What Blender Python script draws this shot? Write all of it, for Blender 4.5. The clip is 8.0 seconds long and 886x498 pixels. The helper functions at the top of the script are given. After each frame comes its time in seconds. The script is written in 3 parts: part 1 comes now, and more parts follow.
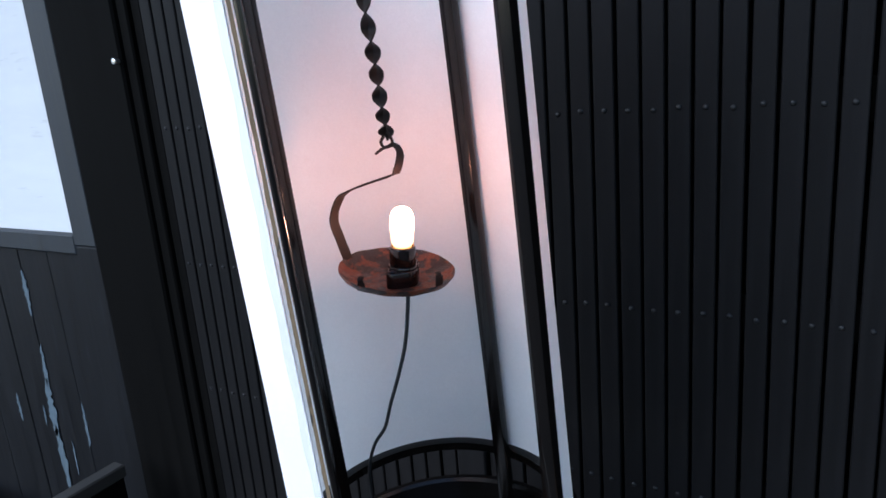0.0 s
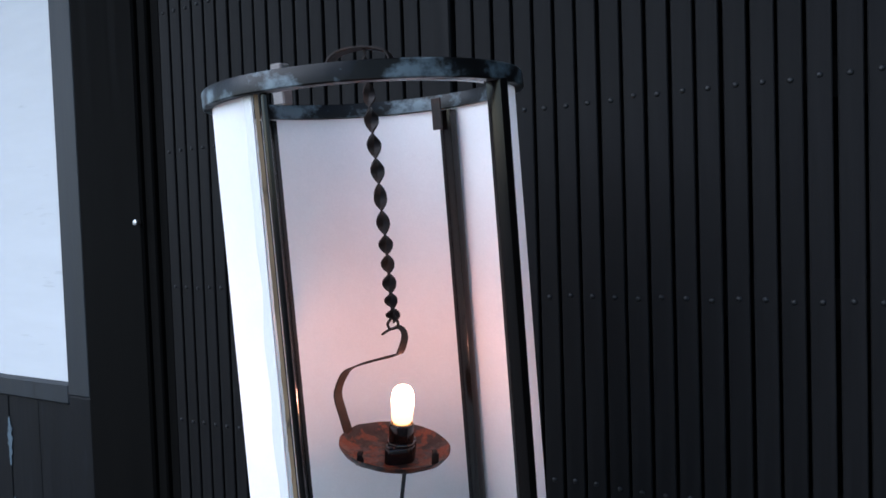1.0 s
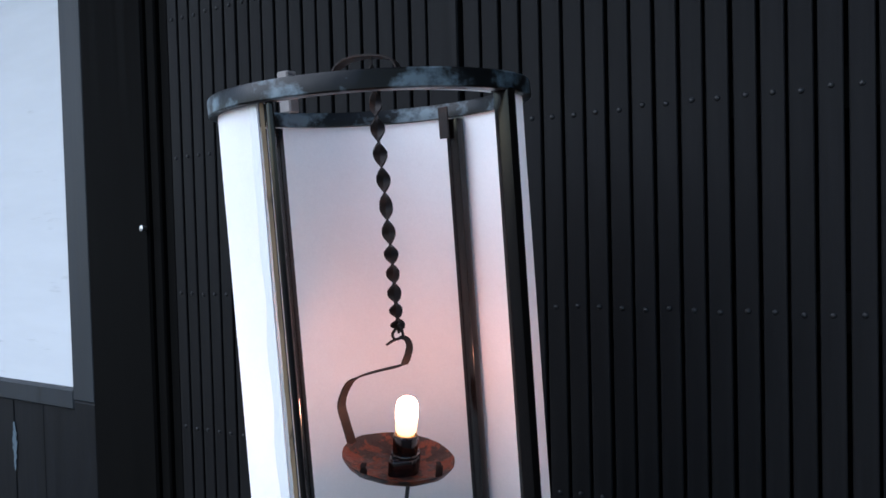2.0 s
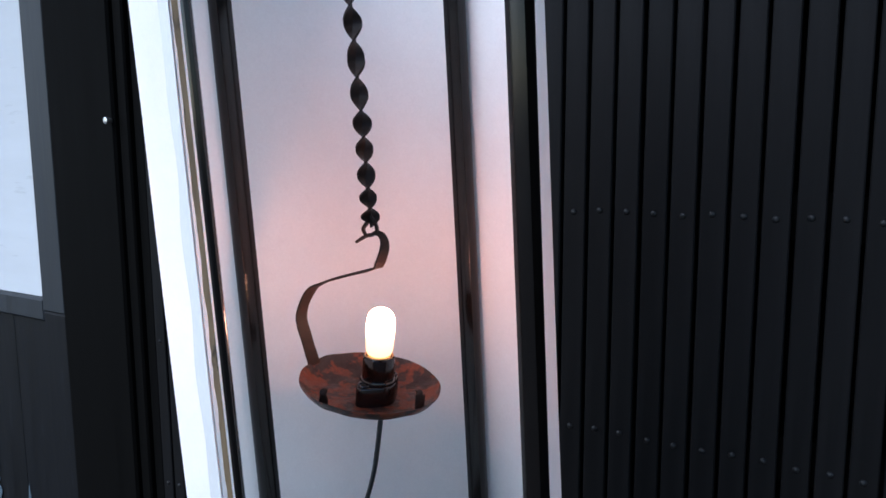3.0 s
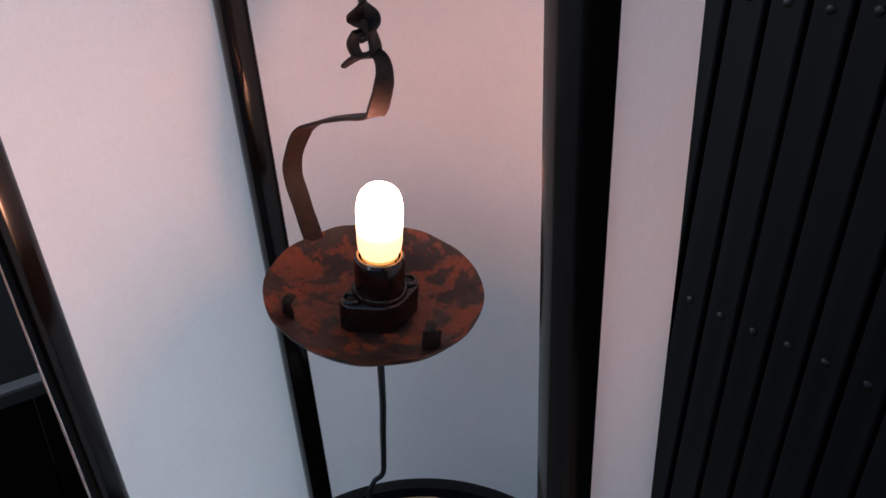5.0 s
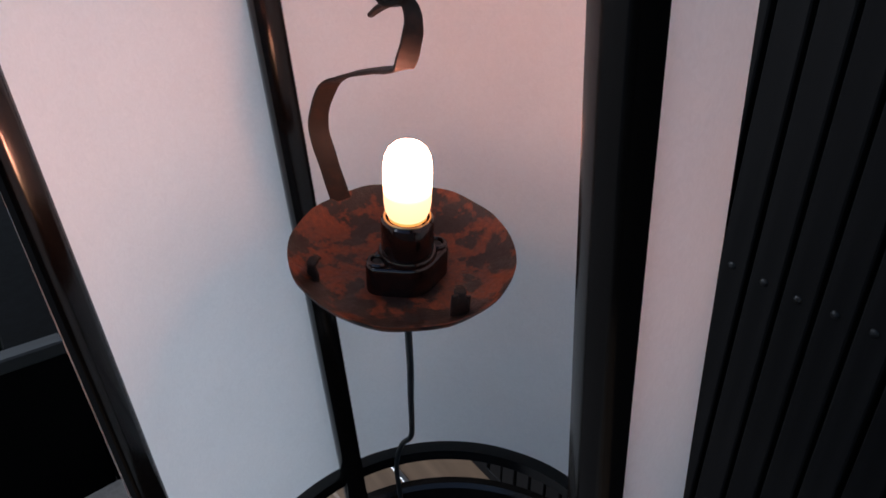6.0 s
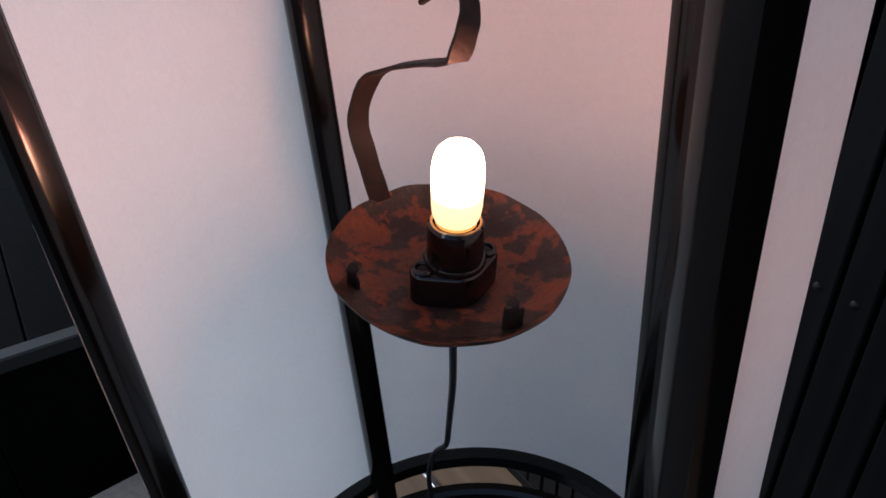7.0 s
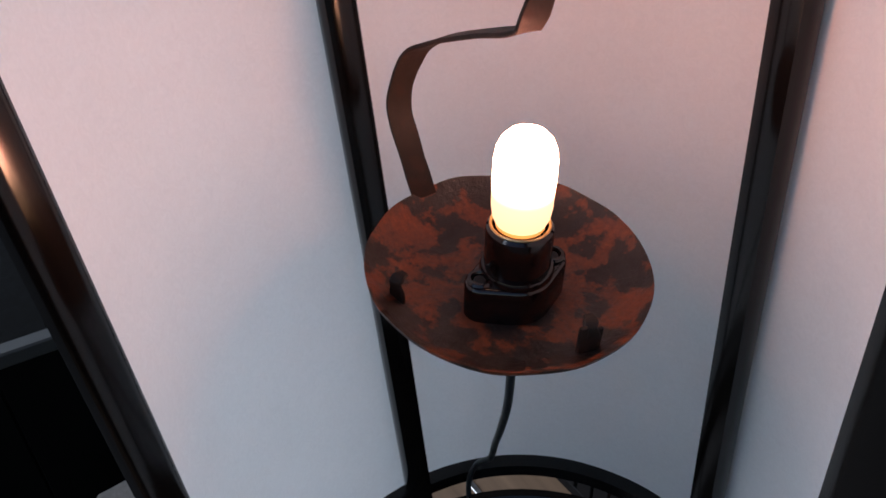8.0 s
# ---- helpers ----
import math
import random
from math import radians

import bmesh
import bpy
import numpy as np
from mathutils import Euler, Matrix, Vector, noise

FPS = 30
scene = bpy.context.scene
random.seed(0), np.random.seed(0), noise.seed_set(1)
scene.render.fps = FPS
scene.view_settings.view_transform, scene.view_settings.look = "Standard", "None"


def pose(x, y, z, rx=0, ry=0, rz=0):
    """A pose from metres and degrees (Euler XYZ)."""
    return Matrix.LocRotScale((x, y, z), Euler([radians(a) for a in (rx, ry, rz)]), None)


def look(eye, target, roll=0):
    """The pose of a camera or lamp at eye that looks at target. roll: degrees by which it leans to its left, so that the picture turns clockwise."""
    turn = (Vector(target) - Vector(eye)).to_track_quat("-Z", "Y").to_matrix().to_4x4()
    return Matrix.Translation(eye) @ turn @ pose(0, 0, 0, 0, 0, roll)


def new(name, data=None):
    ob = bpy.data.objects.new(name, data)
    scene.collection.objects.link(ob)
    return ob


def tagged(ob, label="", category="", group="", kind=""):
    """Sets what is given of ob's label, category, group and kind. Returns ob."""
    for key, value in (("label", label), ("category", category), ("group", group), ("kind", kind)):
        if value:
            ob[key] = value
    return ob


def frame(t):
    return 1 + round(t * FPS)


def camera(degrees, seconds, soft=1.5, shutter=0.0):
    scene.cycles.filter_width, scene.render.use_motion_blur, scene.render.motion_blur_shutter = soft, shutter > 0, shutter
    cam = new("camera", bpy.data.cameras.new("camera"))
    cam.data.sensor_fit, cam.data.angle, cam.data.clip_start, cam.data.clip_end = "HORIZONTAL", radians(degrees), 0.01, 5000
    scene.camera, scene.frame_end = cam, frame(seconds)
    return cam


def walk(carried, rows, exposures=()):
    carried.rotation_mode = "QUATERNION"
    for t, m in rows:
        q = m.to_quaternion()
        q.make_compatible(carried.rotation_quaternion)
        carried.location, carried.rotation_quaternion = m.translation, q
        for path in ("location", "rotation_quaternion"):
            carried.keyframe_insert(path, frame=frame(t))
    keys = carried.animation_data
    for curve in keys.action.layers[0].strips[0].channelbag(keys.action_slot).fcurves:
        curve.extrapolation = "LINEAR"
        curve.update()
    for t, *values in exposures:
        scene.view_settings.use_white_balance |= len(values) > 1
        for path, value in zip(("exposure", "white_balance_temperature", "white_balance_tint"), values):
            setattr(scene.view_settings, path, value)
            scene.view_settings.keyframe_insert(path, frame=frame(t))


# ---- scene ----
# camera and its walk: seconds, place, yaw, pitch, roll
cam = camera(64.11, 8.0, soft=1.6)
ROWS = [
    (0.0, 0.0040, -0.0038, 1.1404, 29.36, -14.49, 4.58),
    (0.5, 0.0129, -0.0361, 1.1495, 28.19, -6.42, 2.65),
    (1.0, 0.0183, -0.0455, 1.1722, 28.93, -2.10, 1.91),
    (1.2, 0.0197, -0.0481, 1.1790, 29.18, -0.86, 1.69),
    (2.3, 0.0112, -0.0277, 1.1689, 29.94, -2.54, 1.17),
    (2.5, 0.0046, -0.0056, 1.1551, 30.20, -3.68, 0.47),
    (3.0, -0.0361, 0.0891, 1.1337, 30.71, -7.49, 0.31),
    (3.5, -0.0868, 0.1822, 1.1387, 32.42, -11.29, 0.42),
    (4.0, -0.1184, 0.2542, 1.1376, 33.45, -18.33, 0.63),
    (4.2, -0.1211, 0.2802, 1.1353, 36.39, -20.43, 1.52),
    (4.5, -0.1119, 0.3058, 1.1335, 42.80, -22.82, 2.01),
    (5.0, -0.0897, 0.3277, 1.1364, 51.61, -26.71, -0.43),
    (5.2, -0.0893, 0.3327, 1.1352, 54.29, -27.71, -0.53),
    (6.3, -0.1056, 0.3366, 1.1304, 54.17, -30.74, 0.22),
    (6.5, -0.1109, 0.3336, 1.1299, 54.26, -31.25, 0.18),
    (7.0, -0.1243, 0.3391, 1.1263, 55.80, -30.86, 0.58),
    (7.5, -0.1234, 0.3423, 1.1247, 57.86, -30.89, 0.60),
    (8.0, -0.1669, 0.3512, 1.1132, 56.86, -32.76, 1.68),
]
# stops, kelvin and tint
EXPOSURES = [
    (0.0, 1.00, 6150, 10), (1.0, 0.82, 6150, 10), (2.5, 0.76, 6150, 10), (3.5, 0.72, 6100, 10), (4.0, 0.60, 6200, 10),
    (4.5, 0.46, 6300, 10), (5.0, 0.32, 6450, 10), (6.5, 0.29, 6550, 10), (8.0, 0.32, 6550, 10),
]
walk(cam, [(t, pose(x, y, z, 90 + pitch, roll, yaw)) for t, x, y, z, yaw, pitch, roll in ROWS], EXPOSURES)

# dull evening daylight
world = bpy.data.worlds.new("world")
scene.world = world
world.use_nodes = True
wn = world.node_tree
sky = wn.nodes.new("ShaderNodeTexSky")
sky.sky_type = "NISHITA"
sky.sun_disc = False
sky.sun_elevation = radians(39)
sky.sun_rotation = radians(215)
sky.air_density, sky.dust_density, sky.ozone_density = 1.0, 0.4, 2.0
wn.links.new(sky.outputs[0], wn.nodes["Background"].inputs[0])
wn.nodes["Background"].inputs[1].default_value = 0.13
sun = new("sun", bpy.data.lights.new("sun", "SUN"))
sun.data.energy, sun.data.angle, sun.data.color = 2.35, radians(60), (0.80, 0.875, 1.0)
sun.matrix_world = look((-3.44, -4.91, 4.86), (0, 0, 0))


# ---- materials ----
def material(name, base, rough=0.5, metal=0.0, vary=0.25, grain=(20, 20, 20), fine=120, bump=0.2, dist=0.0006, spots=None, spot_at=(0.55, 0.62), spot_scale=(8, 8, 8), spec=0.5, random=0.0, rough_vary=0.1):
    """A surface with two scales of tone, fine relief and, if asked, stains of a second colour."""
    m = bpy.data.materials.new(name)
    m.use_nodes = True
    t = m.node_tree
    n, l = t.nodes, t.links
    b = n["Principled BSDF"]
    b.inputs["Roughness"].default_value, b.inputs["Metallic"].default_value = rough, metal
    b.inputs["Specular IOR Level"].default_value = spec
    co = n.new("ShaderNodeTexCoord").outputs["Object"]

    def noise_of(scale, size, detail=6):
        mp = n.new("ShaderNodeMapping")
        mp.inputs["Scale"].default_value = scale
        l.new(co, mp.inputs[0])
        x = n.new("ShaderNodeTexNoise")
        x.inputs["Scale"].default_value, x.inputs["Detail"].default_value, x.inputs["Roughness"].default_value = size, detail, 0.6
        l.new(mp.outputs[0], x.inputs["Vector"])
        return x.outputs["Fac"]

    big, small = noise_of(grain, 1.0), noise_of((1, 1, 1) if grain[0] == grain[2] else tuple(g / 6 for g in grain), fine)
    both = n.new("ShaderNodeMath")
    both.operation = "ADD"
    l.new(big, both.inputs[0]), l.new(small, both.inputs[1])
    span = n.new("ShaderNodeMapRange")
    span.inputs["From Min"].default_value, span.inputs["From Max"].default_value = 0.6, 1.4
    span.inputs["To Min"].default_value, span.inputs["To Max"].default_value = 1 - vary, 1 + vary
    l.new(both.outputs[0], span.inputs[0])
    tone = span.outputs[0]
    if random:
        info = n.new("ShaderNodeObjectInfo")
        r = n.new("ShaderNodeMapRange")
        r.inputs["To Min"].default_value, r.inputs["To Max"].default_value = 1 - random, 1 + random
        l.new(info.outputs["Random"], r.inputs[0])
        k = n.new("ShaderNodeMath")
        k.operation = "MULTIPLY"
        l.new(tone, k.inputs[0]), l.new(r.outputs[0], k.inputs[1])
        tone = k.outputs[0]
    mul = n.new("ShaderNodeVectorMath")
    mul.operation = "SCALE"
    mul.inputs[0].default_value = base
    l.new(tone, mul.inputs["Scale"])
    colour = mul.outputs[0]
    if spots:
        s = noise_of(spot_scale, 1.0, 8)
        ramp = n.new("ShaderNodeMapRange")
        ramp.inputs["From Min"].default_value, ramp.inputs["From Max"].default_value = spot_at
        l.new(s, ramp.inputs[0])
        mix = n.new("ShaderNodeMix")
        mix.data_type = "RGBA"
        mix.inputs["B"].default_value = (*spots, 1)
        l.new(ramp.outputs[0], mix.inputs["Factor"]), l.new(colour, mix.inputs["A"])
        colour = mix.outputs["Result"]
    l.new(colour, b.inputs["Base Color"])
    rr = n.new("ShaderNodeMapRange")
    rr.inputs["From Min"].default_value, rr.inputs["From Max"].default_value = 0.3, 0.7
    rr.inputs["To Min"].default_value, rr.inputs["To Max"].default_value = max(rough - rough_vary, 0.02), min(rough + rough_vary, 1)
    l.new(big, rr.inputs[0]), l.new(rr.outputs[0], b.inputs["Roughness"])
    bp = n.new("ShaderNodeBump")
    bp.inputs["Strength"].default_value, bp.inputs["Distance"].default_value = bump, dist
    l.new(both.outputs[0], bp.inputs["Height"]), l.new(bp.outputs[0], b.inputs["Normal"])
    return m


def paper_material():
    """Handmade white paper that lets light through, with faint fibres and clouds."""
    m = bpy.data.materials.new("washi_paper")
    m.use_nodes = True
    t = m.node_tree
    n, l = t.nodes, t.links
    n.remove(n["Principled BSDF"])
    co = n.new("ShaderNodeTexCoord").outputs["Object"]
    a, c = n.new("ShaderNodeTexNoise"), n.new("ShaderNodeTexNoise")
    a.inputs["Scale"].default_value, a.inputs["Detail"].default_value = 14, 5
    c.inputs["Scale"].default_value, c.inputs["Detail"].default_value, c.inputs["Distortion"].default_value = 260, 4, 2.0
    l.new(co, a.inputs["Vector"]), l.new(co, c.inputs["Vector"])
    add = n.new("ShaderNodeMath")
    add.operation = "ADD"
    l.new(a.outputs["Fac"], add.inputs[0]), l.new(c.outputs["Fac"], add.inputs[1])
    r = n.new("ShaderNodeMapRange")
    r.inputs["From Min"].default_value, r.inputs["From Max"].default_value = 0.7, 1.3
    r.inputs["To Min"].default_value, r.inputs["To Max"].default_value = 0.93, 1.0
    l.new(add.outputs[0], r.inputs[0])
    v = n.new("ShaderNodeVectorMath")
    v.operation = "SCALE"
    v.inputs[0].default_value = (0.95, 0.95, 0.95)
    l.new(r.outputs[0], v.inputs["Scale"])
    d, tr = n.new("ShaderNodeBsdfDiffuse"), n.new("ShaderNodeBsdfTranslucent")
    l.new(v.outputs[0], d.inputs["Color"]), l.new(v.outputs[0], tr.inputs["Color"])
    mix = n.new("ShaderNodeMixShader")
    mix.inputs[0].default_value = 0.27
    l.new(d.outputs[0], mix.inputs[1]), l.new(tr.outputs[0], mix.inputs[2])
    l.new(mix.outputs[0], n["Material Output"].inputs[0])
    return m


def bulb_material():
    """Frosted glass lit from a filament in its upper half: cream and dimmer towards the cap."""
    m = bpy.data.materials.new("lit_frosted_glass")
    m.use_nodes = True
    n, l = m.node_tree.nodes, m.node_tree.links
    n.remove(n["Principled BSDF"])
    co = n.new("ShaderNodeTexCoord").outputs["Object"]
    sep = n.new("ShaderNodeSeparateXYZ")
    l.new(co, sep.inputs[0])
    ramp = n.new("ShaderNodeValToRGB")
    e = ramp.color_ramp.elements
    e[0].position, e[0].color = 0.0, (1.0, 0.50, 0.24, 1)
    e[1].position, e[1].color = 1.0, (1.0, 0.355, 0.235, 1)
    k = ramp.color_ramp.elements.new(0.45)
    k.color = (1.0, 0.58, 0.33, 1)
    mr = n.new("ShaderNodeMapRange")
    mr.inputs["From Min"].default_value, mr.inputs["From Max"].default_value = 0.0, 0.030
    l.new(sep.outputs["Z"], mr.inputs[0]), l.new(mr.outputs[0], ramp.inputs[0])
    st = n.new("ShaderNodeMapRange")
    st.interpolation_type = "SMOOTHSTEP"
    st.inputs["From Min"].default_value, st.inputs["From Max"].default_value = 0.0135, 0.034
    st.inputs["To Min"].default_value, st.inputs["To Max"].default_value = 1.7, 80.0
    l.new(sep.outputs["Z"], st.inputs[0])
    em = n.new("ShaderNodeEmission")
    l.new(ramp.outputs[0], em.inputs[0]), l.new(st.outputs[0], em.inputs[1])
    l.new(em.outputs[0], n["Material Output"].inputs[0])
    return m


SLAT = material("black_stained_slat", (0.0066, 0.0063, 0.0066), 0.6, spec=0.09, vary=0.5, grain=(70, 70, 3), fine=8, bump=0.5, random=0.12)
POST = material("black_painted_post", (0.0024, 0.0022, 0.0020), 0.75, spec=0.04, vary=0.4, grain=(50, 50, 2), fine=6, bump=0.3)
DARK = material("dark_backing_board", (0.002, 0.002, 0.002), 0.9, spec=0.1, vary=0.3, grain=(10, 10, 2))
FRAME = material("grey_weathered_frame", (0.0165, 0.0195, 0.023), 0.6, spec=0.3, vary=0.35, grain=(70, 70, 3), fine=6, bump=0.4)
PLASTER = material("white_painted_board", (0.56, 0.57, 0.58), 0.75, vary=0.06, grain=(5, 5, 30), fine=4, bump=0.15, spots=(0.38, 0.38, 0.38), spot_at=(0.66, 0.80), spot_scale=(7, 7, 60))
BOARD = material("black_painted_board", (0.0034, 0.0037, 0.0048), 0.6, spec=0.16, vary=0.35, grain=(40, 40, 3), fine=6, bump=0.4, random=0.15, spots=(0.014, 0.016, 0.02), spot_at=(0.62, 0.75), spot_scale=(60, 60, 7))
PEEL = material("bare_pale_paint", (0.06, 0.088, 0.108), 0.8, vary=0.3, grain=(60, 60, 10))
IRON = material("nail_iron", (0.007, 0.0072, 0.008), 0.5, spec=0.3, vary=0.3, grain=(200, 200, 200))
STEEL = material("worn_steel", (0.45, 0.45, 0.45), 0.35, metal=1.0, vary=0.2, grain=(200, 200, 200))
LACQUER = material("black_lacquer", (0.0042, 0.0032, 0.0027), 0.15, spec=0.35, vary=0.4, grain=(30, 30, 6), fine=60, bump=0.06, rough_vary=0.06)
WORN = material("worn_lacquer", (0.005, 0.005, 0.005), 0.38, spec=0.2, vary=0.4, grain=(30, 30, 30), fine=90, bump=0.5, spots=(0.12, 0.155, 0.175), spot_at=(0.50, 0.63), spot_scale=(30, 30, 42))
RAWWOOD = material("raw_wood_edge", (0.30, 0.20, 0.11), 0.7, vary=0.4, grain=(60, 60, 8), fine=20, bump=0.4, spots=(0.03, 0.025, 0.02), spot_at=(0.55, 0.62), spot_scale=(90, 90, 25))
BAREWOOD = material("grey_bare_wood", (0.20, 0.18, 0.17), 0.75, vary=0.3, grain=(40, 40, 40), fine=60, bump=0.4)
GLUE = material("yellowed_glue_band", (0.66, 0.65, 0.63), 0.6, vary=0.08, grain=(40, 40, 12))
RUST = material("rusted_iron", (0.108, 0.0225, 0.0062), 0.5, vary=0.75, grain=(110, 110, 110), fine=420, bump=0.9, spots=(0.011, 0.0056, 0.0047), spot_at=(0.462, 0.520), spot_scale=(80, 80, 80), rough_vary=0.2)
OLDIRON = material("brown_wrought_iron", (0.0095, 0.0048, 0.0034), 0.6, spec=0.3, vary=0.4, grain=(90, 90, 90), fine=300, bump=0.6, spots=(0.034, 0.012, 0.006), spot_at=(0.52, 0.72), spot_scale=(50, 50, 50))
BAKELITE = material("brown_bakelite", (0.0075, 0.0022, 0.0018), 0.14, vary=0.25, grain=(60, 60, 60), bump=0.05)
BRASS = material("brass_cap", (0.75, 0.45, 0.20), 0.3, metal=1.0, vary=0.2, grain=(100, 100, 100))
RUBBER = material("black_cable", (0.012, 0.014, 0.016), 0.45, vary=0.2, grain=(80, 80, 80))
SILL = material("worn_wooden_sill", (0.16, 0.10, 0.06), 0.55, vary=0.35, grain=(3, 60, 60), fine=8, bump=0.4)
STONE = material("paving_stone", (0.17, 0.15, 0.13), 0.85, vary=0.35, grain=(12, 12, 12), fine=90, bump=0.8, dist=0.003, random=0.15)
ASPHALT = material("street_ground", (0.06, 0.058, 0.055), 0.9, vary=0.3, grain=(3, 3, 3), fine=60, bump=0.7, dist=0.004)
BENCH = material("grey_bench_wood", (0.016, 0.015, 0.0135), 0.7, vary=0.35, grain=(30, 3, 30), fine=8, bump=0.4)
PAPER, LIT = paper_material(), bulb_material()


# ---- builders ----
def mesh_of(bm, mat, smooth=False):
    me = bpy.data.meshes.new("mesh")
    bmesh.ops.recalc_face_normals(bm, faces=bm.faces)
    bm.to_mesh(me)
    bm.free()
    me.materials.append(mat)
    if smooth:
        me.polygons.foreach_set("use_smooth", [True] * len(me.polygons))
        me.set_sharp_from_angle(angle=radians(40))
    return me


def part(name, bm, mat, parent=None, label="", smooth=False, at=None):
    ob = new(name, mesh_of(bm, mat, smooth))
    if parent:
        ob.parent = parent
    if at is not None:
        ob.matrix_basis = at
    return tagged(ob, label)


def thing(name, place, label, category, group="", kind=""):
    ob = new(name)
    ob.location = place
    ob.empty_display_size = 0.05
    return tagged(ob, label, category, group, kind)


def box(x0, x1, y0, y1, z0, z1, bevel=0.0, seg=1, bm=None):
    b = bmesh.new()
    bmesh.ops.create_cube(b, size=1)
    bmesh.ops.scale(b, vec=(x1 - x0, y1 - y0, z1 - z0), verts=b.verts)
    bmesh.ops.translate(b, vec=((x0 + x1) / 2, (y0 + y1) / 2, (z0 + z1) / 2), verts=b.verts)
    if bevel:
        bmesh.ops.bevel(b, geom=b.edges[:], offset=bevel, segments=seg, profile=0.7, affect="EDGES")
    if bm is None:
        return b
    tmp = bpy.data.meshes.new("tmp")
    b.to_mesh(tmp)
    b.free()
    bm.from_mesh(tmp)
    bpy.data.meshes.remove(tmp)
    return bm


def lathe(profile, seg=48, a0=0.0, a1=360.0, close=False):
    """Turns a profile of (radius, z) about z; close joins its last point to its first."""
    b = bmesh.new()
    full = abs(a1 - a0) >= 360
    n = seg if full else seg + 1
    rings = []
    for i in range(n):
        a = radians(a0 + (a1 - a0) * i / seg)
        rings.append([b.verts.new((r * math.cos(a), r * math.sin(a), z)) for r, z in profile])
    m = len(profile)
    for i in range(seg):
        p, q = rings[i], rings[(i + 1) % n]
        for j in range(m if close else m - 1):
            k = (j + 1) % m
            b.faces.new((p[j], q[j], q[k], p[k]))
    if not full and close:
        b.faces.new(rings[0]), b.faces.new(rings[-1][::-1])
    bmesh.ops.remove_doubles(b, verts=b.verts, dist=1e-6)
    return b


def smooth_line(points, steps):
    """Catmull-Rom through the points."""
    p = [Vector(q) for q in points]
    p = [2 * p[0] - p[1], *p, 2 * p[-1] - p[-2]]
    out = []
    for i in range(1, len(p) - 2):
        for k in range(steps):
            t = k / steps
            a, b, c, d = p[i - 1:i + 3]
            out.append(0.5 * (2 * b + (c - a) * t + (2 * a - 5 * b + 4 * c - d) * t * t + (3 * b - a - 3 * c + d) * t ** 3))
    return [*out, p[-2]]


def tube(points, r, seg=8, steps=6):
    b = bmesh.new()
    line = smooth_line(points, steps)
    rings = []
    side = Vector((0.3, 1, 0.2)).normalized()
    for i, c in enumerate(line):
        d = (line[min(i + 1, len(line) - 1)] - line[max(i - 1, 0)]).normalized()
        u = (side - d * side.dot(d)).normalized()
        v = d.cross(u)
        rings.append([b.verts.new(c + r * (math.cos(a) * u + math.sin(a) * v)) for a in (2 * math.pi * k / seg for k in range(seg))])
    for p, q in zip(rings, rings[1:]):
        for k in range(seg):
            b.faces.new((p[k], p[(k + 1) % seg], q[(k + 1) % seg], q[k]))
    b.faces.new(rings[0][::-1]), b.faces.new(rings[-1])
    return b


def strap(points, across, widths, thick, steps=8, wobble=0.0):
    """A flat bar along the points; across[i] is the way of its width there."""
    b = bmesh.new()
    line = smooth_line(points, steps)
    ways, wide = smooth_line(across, steps), smooth_line([(w, 0, 0) for w in widths], steps)
    rings = []
    for i, c in enumerate(line):
        d = (line[min(i + 1, len(line) - 1)] - line[max(i - 1, 0)]).normalized()
        u = (ways[i] - d * ways[i].dot(d)).normalized()
        v = d.cross(u)
        w = wide[i].x / 2 * (1 + wobble * noise.noise(Vector((i * 0.23, 3, 1))))
        h = thick / 2
        e = min(h, w) * 0.5
        rings.append([b.verts.new(c + x * u + y * v) for x, y in ((w, -h + e), (w, h - e), (w - e, h), (-w + e, h), (-w, h - e), (-w, -h + e), (-w + e, -h), (w - e, -h))])
    for p, q in zip(rings, rings[1:]):
        for k in range(8):
            b.faces.new((p[k], p[(k + 1) % 8], q[(k + 1) % 8], q[k]))
    b.faces.new(rings[0][::-1]), b.faces.new(rings[-1])
    return b


def flake(outline_seed, x0, z0, x1, z1, width, y):
    """A torn vertical streak from one end to the other, 0.6 mm proud of the board."""
    rnd = random.Random(outline_seed)
    b = bmesh.new()
    n = 16
    left, right = [], []
    for i in range(n + 1):
        f = i / n
        w = width * (0.15 + math.sin(math.pi * f) ** 0.6) * rnd.uniform(0.5, 1.1) / 2
        x, z = x0 + (x1 - x0) * f + rnd.uniform(-0.15, 0.15) * width, z0 + (z1 - z0) * f
        left.append(b.verts.new((x - w, y, z + rnd.uniform(-0.003, 0.003))))
        right.append(b.verts.new((x + w, y, z + rnd.uniform(-0.003, 0.003))))
    faces = [b.faces.new((left[i], left[i + 1], right[i + 1], right[i])) for i in range(n)]
    r = bmesh.ops.extrude_face_region(b, geom=faces)
    bmesh.ops.translate(b, vec=(0, -0.0008, 0), verts=[v for v in r["geom"] if isinstance(v, bmesh.types.BMVert)])
    return b


# ---- the street and the house front ----
WALL, WALL_FAR, PITCH, COL, LEFTCOL = 0.790, 0.800, 0.0274, -0.2944, -0.9830
NAIL_Z = [0.6083, 0.8449, 1.0767, 1.3115, 1.547, 1.782]
FRONT = 0.794

